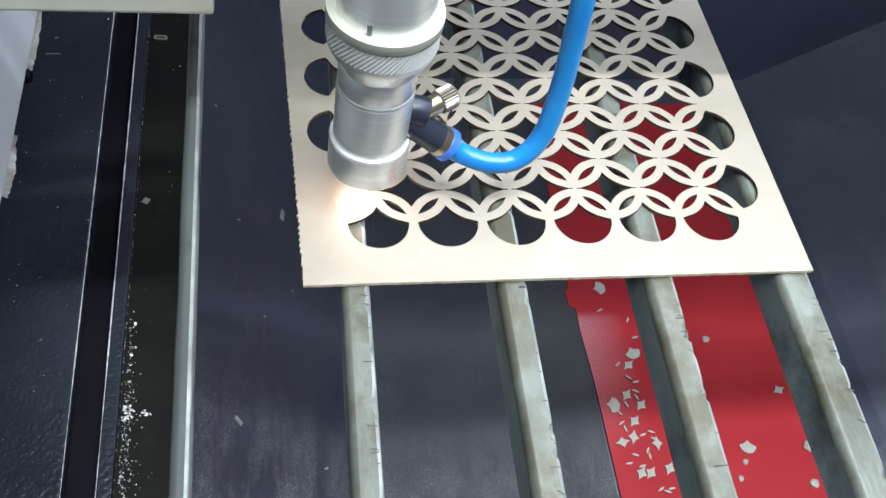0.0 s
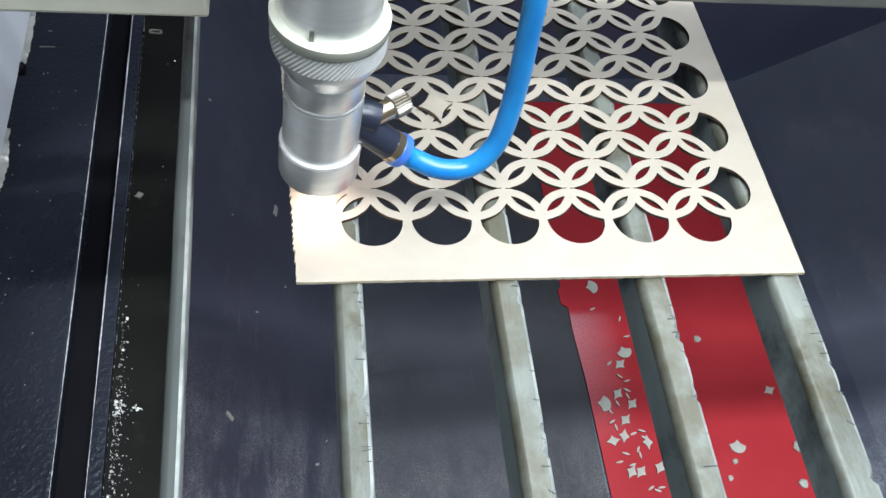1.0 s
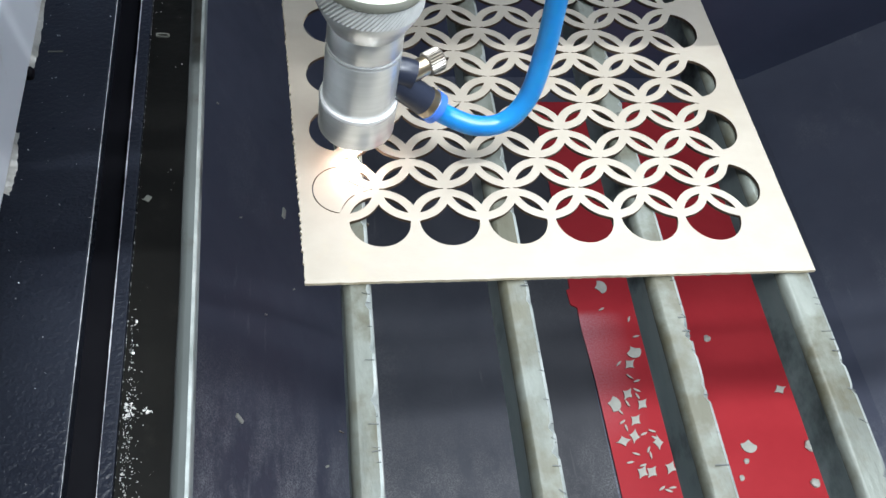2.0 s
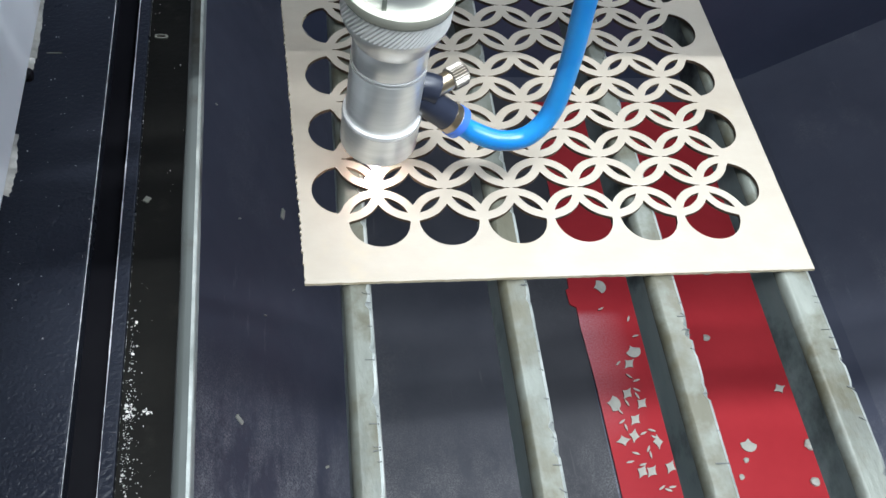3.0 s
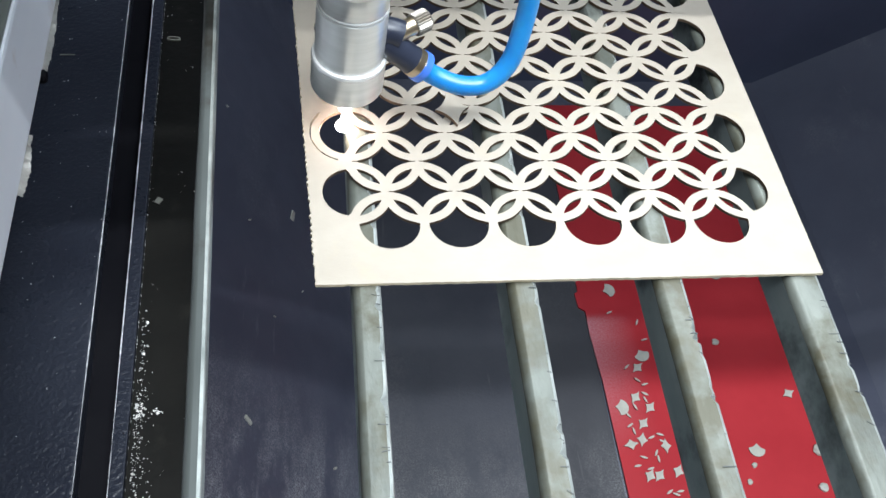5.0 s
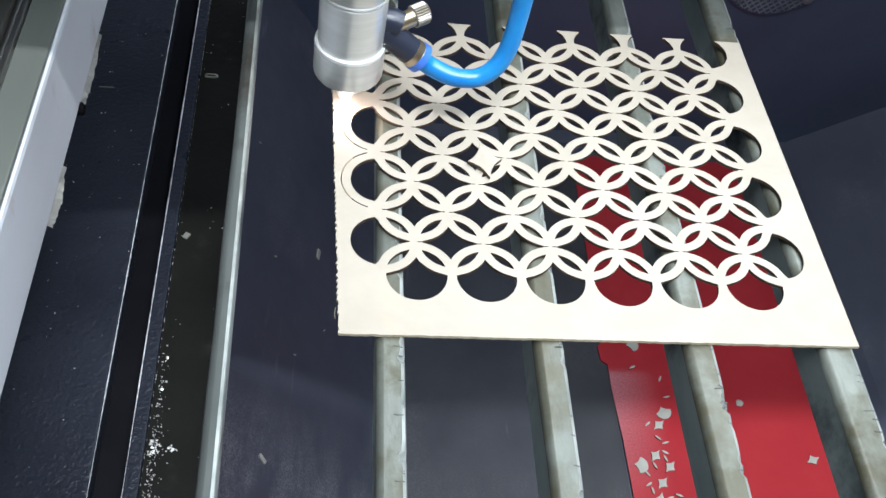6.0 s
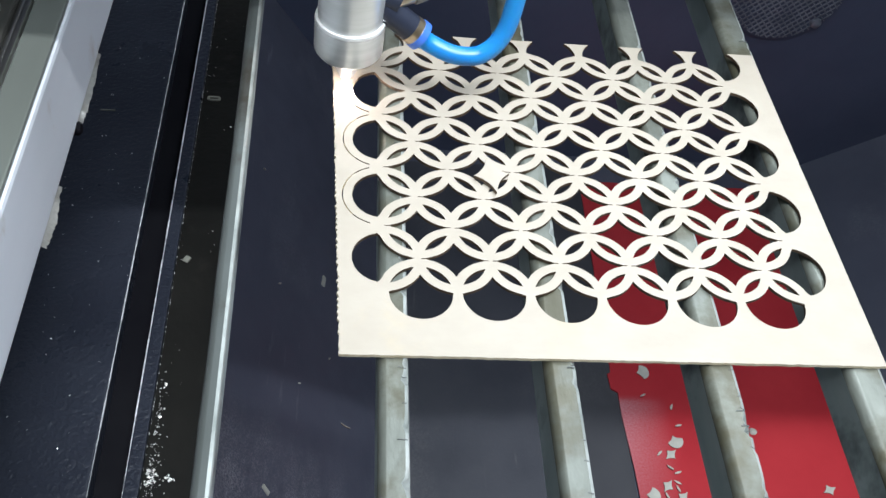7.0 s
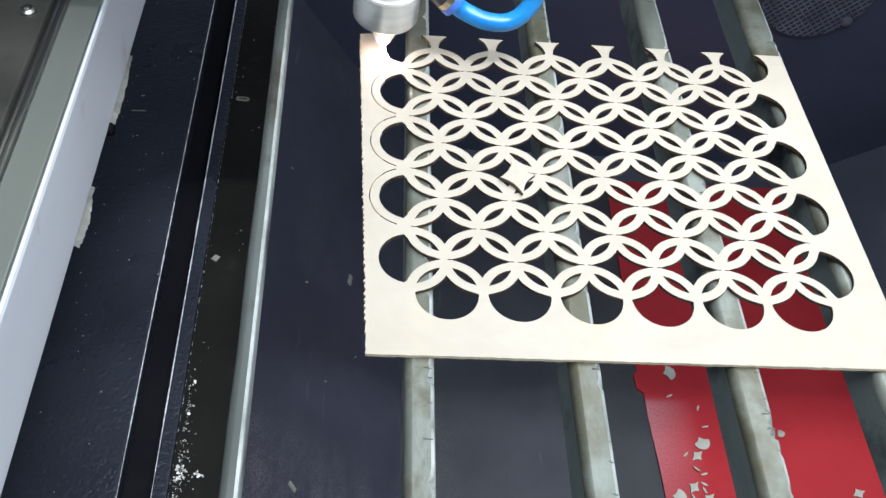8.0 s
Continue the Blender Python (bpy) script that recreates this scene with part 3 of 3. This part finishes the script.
rnd = random.Random(11)
for x, y in ((0.317, 0.221), (0.330, 0.209), (0.319, 0.192), (0.301, 0.170), (0.314, 0.175), (0.337, 0.167), (0.313, 0.137), (0.323, 0.137), (0.486, 0.218), (0.327, 0.255), (0.343, 0.140)):
    drop_piece("fallen_star", me_star, x, y, ZR + rnd.uniform(0.0, 0.0015), rnd.uniform(0, 90), "four-pointed pale wooden offcut fallen on the red panel", "fallen offcuts", rnd.uniform(0, 3))
for x, y, a in ((0.335, 0.271, 20), (0.299, 0.211, 80), (0.432, 0.159, -10), (0.314, 0.352, 100), (0.447, 0.372, 30)):
    drop_piece("fallen_half_round", me_half, x, y, ZR, a, "half-round pale wooden offcut fallen on the red panel", "fallen offcuts")
for x, y in ((0.315, 0.256), (0.323, 0.240), (0.330, 0.235), (0.328, 0.225), (0.327, 0.218), (0.314, 0.210), (0.305, 0.202), (0.304, 0.190), (0.307, 0.184), (0.324, 0.177), (0.333, 0.179), (0.335, 0.172), (0.325, 0.160), (0.326, 0.154), (0.311, 0.156), (0.303, 0.148), (0.315, 0.144), (0.329, 0.120), (0.335, 0.117), (0.340, 0.120), (0.342, 0.288), (0.339, 0.310), (0.310, 0.323)):
    drop_piece("fallen_leaf_sliver", me_leaf, x, y, ZR + rnd.uniform(0, 0.002), rnd.uniform(0, 180), "small leaf-shaped wooden offcut fallen on the red panel", "fallen slivers", rnd.uniform(0, 8))
for x, y, s in ((0.422, 0.282, 0.004), (0.424, 0.142, 0.003), (0.414, 0.125, 0.003), (0.497, 0.154, 0.006), (0.489, 0.115, 0.005)):
    bm = bmesh.new()
    bmesh.ops.create_icosphere(bm, subdivisions=2, radius=s)
    for v in bm.verts:
        v.co *= 1 + 0.35 * noise.noise(v.co * 400 + Vector((x, y, 0)) * 50)
        v.co.z *= 0.6
    ob = part("crumb", bm, SCRAP)
    ob.location = (x, y, ZR + s * 0.4)
    tagged(ob, "pale crumb of burnt wood on the red panel", "crumb", group="crumbs")
for x, y, ln, a in ((-0.0306, 0.3773, 0.012, 80), (-0.0669, 0.3325, 0.0035, 30), (0.0045, 0.1391, 0.005, 30), (-0.0219, 0.2981, 0.003, 50), (-0.0637, 0.1426, 0.009, -25), (-0.0457, 0.2508, 0.003, 10), (-0.0878, 0.4407, 0.003, 0)):
    ob = part("floor_chip", along(box(-ln / 2, ln / 2, -ln * 0.2, ln * 0.2, 0, 0.0015, 0.0005), Matrix.Translation((x, y, FOLD_Z + FOLD_RISE * (x - FOLD_X))) @ pose(0, 0, 0, 0, -math.degrees(math.atan(FOLD_RISE)), 0) @ pose(0, 0, 0, 0, 0, a)), SCRAP)
    tagged(ob, "small pale chip on the black tray side", "chip", group="floor chips")

# ---- dust and swarf on the side strip ----
rnd = random.Random(21)
bm = bmesh.new()


def flake(bm, x, y, z, s):
    n = rnd.choice((3, 4, 4, 5))
    a0, lean, way = rnd.uniform(0, 6.28), rnd.uniform(0, 0.7), rnd.uniform(0, 6.28)
    rim = []
    for k in range(n):
        a, r = a0 + 6.283 * k / n, s * rnd.uniform(0.5, 1.2)
        px, py = r * math.cos(a), r * math.sin(a)
        rim.append(bm.verts.new((x + px, y + py, z + 0.5 * s + lean * (px * math.cos(way) + py * math.sin(way)))))
    top = bm.verts.new((x, y, z + 0.5 * s + s * rnd.uniform(0.1, 0.4)))
    foot = bm.verts.new((x, y, z - 0.0001))
    for k in range(n):
        bm.faces.new((rim[k], rim[(k + 1) % n], top))
        bm.faces.new((rim[(k + 1) % n], rim[k], foot))


for k in range(560):
    u = rnd.random() ** 0.7
    y = 0.072 - 0.165 * u
    x = -0.0868 + abs(rnd.gauss(0, 0.0008 + 0.0034 * u)) + (rnd.uniform(0, 0.015) * u if rnd.random() < 0.25 else 0)
    if x > -0.065:
        continue
    big = rnd.random()
    flake(bm, x, y, ZL - 0.003, rnd.uniform(0.00012, 0.00034) * (3.0 if big < 0.06 else 1.7 if big < 0.22 else 1))
for x, y in ((-0.0850, 0.020), (-0.0780, 0.019), (-0.0862, 0.017)):
    for k in range(16):
        flake(bm, x + rnd.gauss(0, 0.0012), y + rnd.gauss(0, 0.0009), ZL - 0.003, rnd.uniform(0.0003, 0.0008))
for k in range(240):
    x, y = rnd.uniform(-0.165, -0.062), rnd.uniform(-0.08, 0.33)
    z = ZL if x < -0.1085 else (ZL - 0.003 if x > -0.088 else None)
    if z is None:
        continue
    flake(bm, x, y, z, rnd.uniform(0.0001, 0.00042))
along(bm, SIDE)
tagged(part("swarf", bm, DUSTM), "bright specks of dust and swarf on the side strip", "swarf", kind="stuff")
for (x, y, z), ln, w, a in (((-0.0800, 0.36, ZL - 0.003), 0.006, 0.0010, 15), ((-0.1365, 0.232, ZL), 0.008, 0.0005, 0), ((-0.0835, 0.132, ZL - 0.003), 0.0035, 0.0030, 60)):
    bm = along(box(-ln / 2, ln / 2, -w / 2, w / 2, 0, 0.0008, 0.0003), SIDE @ pose(x, y, z, 0, 0, a))
    tagged(part("pale_chip", bm, CHIPM), "pale splinter lying on the dark side strip", "splinter", group="splinters")

# a small pale loop of swarf on the strip
loop_o = [(0.0037 * math.copysign(abs(math.cos(a)) ** 0.5, math.cos(a)), 0.0016 * math.copysign(abs(math.sin(a)) ** 0.7, math.sin(a))) for a in [k * math.pi / 12 for k in range(24)]]
loop_i = [(0.74 * a, 0.52 * b) for a, b in loop_o]
bm = along(slab(loop_o, [loop_i], 0, 0.0009), SIDE @ pose(-0.0818, 0.2480, ZL - 0.003, 0, 0, -4))
tagged(part("pale_loop", bm, [CHIPM, CHIPM]), "pale flattened loop of swarf on the dark side strip", "swarf loop")

# ---- extraction grille on the back wall ----
grille = thing("extraction_grille", 0.470, 0.685, -0.345)
part("rim", along(lathe([(0.064, 0.0), (0.0665, 0.0), (0.0665, 0.0030), (0.064, 0.0030)], 48), pose(0, 0, 0, 90, 0, 0)), WALLBLACK, grille, "", True)
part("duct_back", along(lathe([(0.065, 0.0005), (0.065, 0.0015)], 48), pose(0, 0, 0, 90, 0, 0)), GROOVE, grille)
for k in range(-10, 11):
    for s in (45, -45):
        c = k * 0.006
        ln = math.sqrt(max(0.064 ** 2 - c * c, 0))
        bm = along(box(c - 0.0007, c + 0.0007, -0.0046, -0.0034, -ln, ln), pose(0, 0, 0, 0, s, 0))
        part("wire", bm, MESHM, grille)
part("screw", along(lathe([(0.0062, 0.003), (0.0062, 0.0060), (0.0045, 0.0072), (0.0001, 0.0075)], 24), pose(0.045, 0, -0.040, 90, 0, 0)), MESHM, grille, "pale screw head", True)
tagged(grille, "round dark wire grille of the extraction duct", "grille")

# ---- laser head (its own origin lies on the beam at sheet level) ----
head = thing("laser_head", 0, 0, 0)
bm = lathe([(0.0060, 0.0160), (0.0080, 0.0156), (0.0098, 0.0163), (0.0104, 0.0172), (0.0105, 0.0176), (0.0105, 0.0270)], 72)
nozzle = part("nozzle", bm, HEADM, head, "", True)
part("nozzle_lip", lathe([(0.0105, 0.0270), (0.01065, 0.0275), (0.0104, 0.0283), (0.0097, 0.0284)], 72), HEADLIP, nozzle, "bright turned lip", True)
part("tip", lathe([(0.0018, 0.0065), (0.0024, 0.0065), (0.0066, 0.0163), (0.0060, 0.0164)], 40), HEADLIP, nozzle, "small pointed nozzle tip", True)
lower_tube = part("lower_tube", lathe([(0.0097, 0.0284), (0.0097, 0.0455), (0.0094, 0.0459)], 72), HEADM, head, "", True)
part("seam_ring", lathe([(0.0094, 0.0459), (0.00965, 0.0462), (0.00965, 0.0467), (0.0094, 0.0470)], 72), HEADLIP, lower_tube, "bright seam line", True)
part("upper_tube", lathe([(0.0094, 0.0470), (0.0096, 0.0474), (0.0096, 0.0540)], 72), HEADM, head, "", True)
bm = bmesh.new()
lathe([(0.0096, 0.0540), (0.0102, 0.0550), (0.0121, 0.0588), (0.0128, 0.0604), (0.0130, 0.0618)], 72, bm)
collar = part("collar_cone", bm, HEADM, head, "", True)
bm = bmesh.new()
seg, lay = 140, 7
rings = []
for q in range(lay + 1):
    z = 0.0618 + 0.0052 * q / lay
    rings.append([bm.verts.new(((0.0130 + (0.00022 if (k + q) % 2 else 0)) * math.cos(2 * math.pi * k / seg), (0.0130 + (0.00022 if (k + q) % 2 else 0)) * math.sin(2 * math.pi * k / seg), z)) for k in range(seg)])
for a, b in zip(rings, rings[1:]):
    for k in range(seg):
        bm.faces.new((a[k], a[(k + 1) % seg], b[(k + 1) % seg], b[k]))
part("knurled_ring", bm, KNURL, collar, "knurled adjusting ring")
part("collar_top", lathe([(0.0130, 0.0670), (0.0134, 0.0676), (0.0134, 0.0700), (0.0120, 0.0706), (0.0112, 0.0704)], 72), CREAM, collar, "pale collar rim", True)
inner_tube = part("inner_tube", lathe([(0.0112, 0.0690), (0.0112, 0.1380), (0.0100, 0.1390)], 72), HEADM, head, "", True)
part("index_mark", box(-0.0050, -0.0040, -0.01085, -0.0098, 0.0700, 0.0735), BEAMTOP, inner_tube, "dark index notch")
# air fitting: black elbow, brass screw, blue collet and tube
elbow = sweep([(0.0080, 0.0022, 0.0352), (0.0115, 0.0022, 0.0348), (0.0140, 0.0020, 0.0340)], 0.0040, 20)
elbow = part("elbow", elbow, BLACKPLASTIC, head, "black plastic elbow", True)
A = Vector((0.0090, 0.0018, 0.0322))
B = Vector((0.0192, 0.0010, 0.0248))
fitting = part("fitting_body", sweep([A, A.lerp(B, 0.5), B], 0.0042, 24), BLACKPLASTIC, head, "black push-in fitting", True)
d = (B - A).normalized()
part("fitting_ring", sweep([B - d * 0.0012, B + d * 0.0001, B + d * 0.0010], 0.0044, 24), BRASS, fitting, "nickel ring", True)
part("collet", sweep([B + d * 0.0010, B + d * 0.0018, B + d * 0.0032], 0.0047, 24), BLUERING, fitting, "blue release collet", True)
S = Vector((0.0138, 0.0030, 0.0340))
sd = Vector((0.80, 0.50, 0.10)).normalized()
part("brass_stem", sweep([S - sd * 0.002, S + sd * 0.002, S + sd * 0.005], 0.0027, 20), BRASS, elbow, "brass stem", True)
bm = lathe([(0.0028, 0), (0.0034, 0.0004), (0.0034, 0.0046), (0.0028, 0.0052)], 52)
for v in bm.verts:
    rr = math.hypot(v.co.x, v.co.y)
    k = round(math.atan2(v.co.y, v.co.x) / (2 * math.pi / 52))
    if rr > 0.0032 and k % 2:
        v.co.x *= 0.90
        v.co.y *= 0.90
m = Matrix.Translation(S + sd * 0.0045) @ sd.to_track_quat("Z", "Y").to_matrix().to_4x4()
part("thumb_screw", along(bm, m), NICKEL, elbow, "knurled nickel thumb screw")
tube_pts = [B + d * 0.0015, B + d * 0.007, (0.0330, -0.0016, 0.0190), (0.0412, -0.0010, 0.0200), (0.0468, 0.0010, 0.0275), (0.0486, 0.0040, 0.0420), (0.0482, 0.0060, 0.0580), (0.0468, 0.0080, 0.0780), (0.0430, 0.0120, 0.1050), (0.0340, 0.0180, 0.1350)]
part("air_tube", sweep(tube_pts, 0.0029, 20), TUBE, head, "translucent blue air tube", True)
part("carriage_plate", box(-0.020, 0.040, 0.0125, 0.034, 0.118, 0.140, 0.001), HEADM, head, "metal carriage plate")
# the burning spot
flash = lathe([(0.0001, -0.0003), (0.0018, -0.0001), (0.0026, 0.0006), (0.0022, 0.0016), (0.0012, 0.0030)], 32)
flash = part("flash", flash, FLASH, head, "white-hot burning spot", True)
part("plume", lathe([(0.0012, 0.0030), (0.0010, 0.0044), (0.0008, 0.0058), (0.0001, 0.0063)], 24), FLASH, flash, "bright plume under the nozzle", True)
tagged(head, "silver laser cutting head with blue air tube and burning spot", "laser head")

# ---- gantry that carries the head ----
gantry = thing("gantry_beam", 0, 0, 0)
part("beam_bar", box(-0.30, 0.80, 0.046, 0.074, 0.041, 0.085, 0.001), BEAMTOP, gantry)
part("cover_plate", box(-0.30, -0.0325, 0.036, 0.0455, 0.039, 0.060, 0.001), CREAM, gantry, "cream cover plate")
part("head_rail", box(-0.28, 0.78, 0.0745, 0.088, 0.100, 0.112, 0.001), RAIL, gantry, "polished rail")
part("rail_post", box(-0.28, -0.26, 0.0745, 0.088, 0.060, 0.100, 0.001), BEAMTOP, gantry)
tagged(gantry, "metal gantry beam with cream cover across the bed", "gantry")

# ---- movement ----
HEAD_ROWS = [
    (0, 0.0059, 0.0072), (0.1, 0.0093, 0.0077), (0.2, 0.0101, 0.0098), (0.3, 0.0092, 0.0106), (0.4, 0.0068, 0.0098),
    (0.5, 0.0035, 0.0080), (0.6, 0.0017, 0.0061), (0.7, -0.0006, 0.0023), (0.8, -0.0006, 0.0019), (0.9, -0.0027, 0.0032),
    (1, -0.0055, 0.0045), (1.1, -0.0067, 0.0069), (1.2, -0.0084, 0.0093), (1.3, -0.0080, 0.0122), (1.4, -0.0068, 0.0149),
    (1.5, -0.0050, 0.0183), (1.6, -0.0020, 0.0194), (1.7, 0.0012, 0.0203), (2.8, 0.0056, 0.0197), (2.9, 0.0076, 0.0169),
    (3, 0.0092, 0.0148), (3.1, 0.0081, 0.0150), (3.2, 0.0040, 0.0237), (3.3, 0.0013, 0.0275), (3.4, 0.0044, 0.0275),
    (3.5, 0.0057, 0.0284), (3.6, 0.0083, 0.0299), (3.7, 0.0080, 0.0295), (3.8, 0.0067, 0.0274), (3.9, 0.0045, 0.0265),
    (4, 0.0024, 0.0257), (4.2, -0.0045, 0.0245), (5.3, -0.0009, 0.0457), (5.4, -0.0034, 0.0481), (5.5, -0.0059, 0.0487),
    (5.6, -0.0092, 0.0483), (5.7, -0.0090, 0.0511), (5.8, -0.0092, 0.0541), (5.9, -0.0105, 0.0571), (6, -0.0116, 0.0623),
    (6.1, -0.0102, 0.0663), (6.2, -0.0063, 0.0691), (6.3, -0.0057, 0.0654), (6.4, -0.0044, 0.0664), (6.5, -0.0024, 0.0705),
    (6.6, -0.0047, 0.0738), (6.7, -0.0070, 0.0750), (6.8, -0.0087, 0.0760), (6.9, -0.0097, 0.0762), (7, -0.0123, 0.0782),
    (7.1, -0.0129, 0.0816), (7.2, -0.0131, 0.0860), (7.3, -0.0119, 0.0897), (7.4, -0.0099, 0.0917), (7.5, -0.0087, 0.0925),
    (7.6, -0.0049, 0.0937), (7.7, -0.0025, 0.0944), (7.8, -0.0035, 0.0951), (7.9, -0.0066, 0.0946), (8, -0.0097, 0.0963),
]


def motions():
    walk(head, [(t, pose(x, y, 0, 0, 2.2, 0)) for t, x, y in HEAD_ROWS])
    lit, out = pose(0, -0.0022, 0), pose(0, 0, 0.022)
    pulses = ((0, lit), (0.12, lit), (0.18, out), (0.22, out), (0.28, lit), (3.02, lit), (3.08, out), (3.22, out), (3.28, lit), (3.92, lit), (3.98, out), (4.03, out), (4.10, lit), (8, lit))
    walk(flash, list(pulses))
    walk(gantry, [(t, pose(0, y - 0.0045, 0)) for t, x, y in HEAD_ROWS])
    for ob, t in KERF_SLIVERS:
        walk(ob, [(0, pose(0, 0, 0)), (t, pose(0, 0, 0)), (t + 0.35, pose(0, 0.01, FLOOR_Z + 0.0035)), (8, pose(0, 0.01, FLOOR_Z + 0.0035))])
    walk(plug, [(0, pose(0, 0, 0)), (2.1, pose(0, 0, 0)), (2.5, pose(0, 0, FLOOR_Z + 0.0035)), (8, pose(0, 0, FLOOR_Z + 0.0035))])


motions()
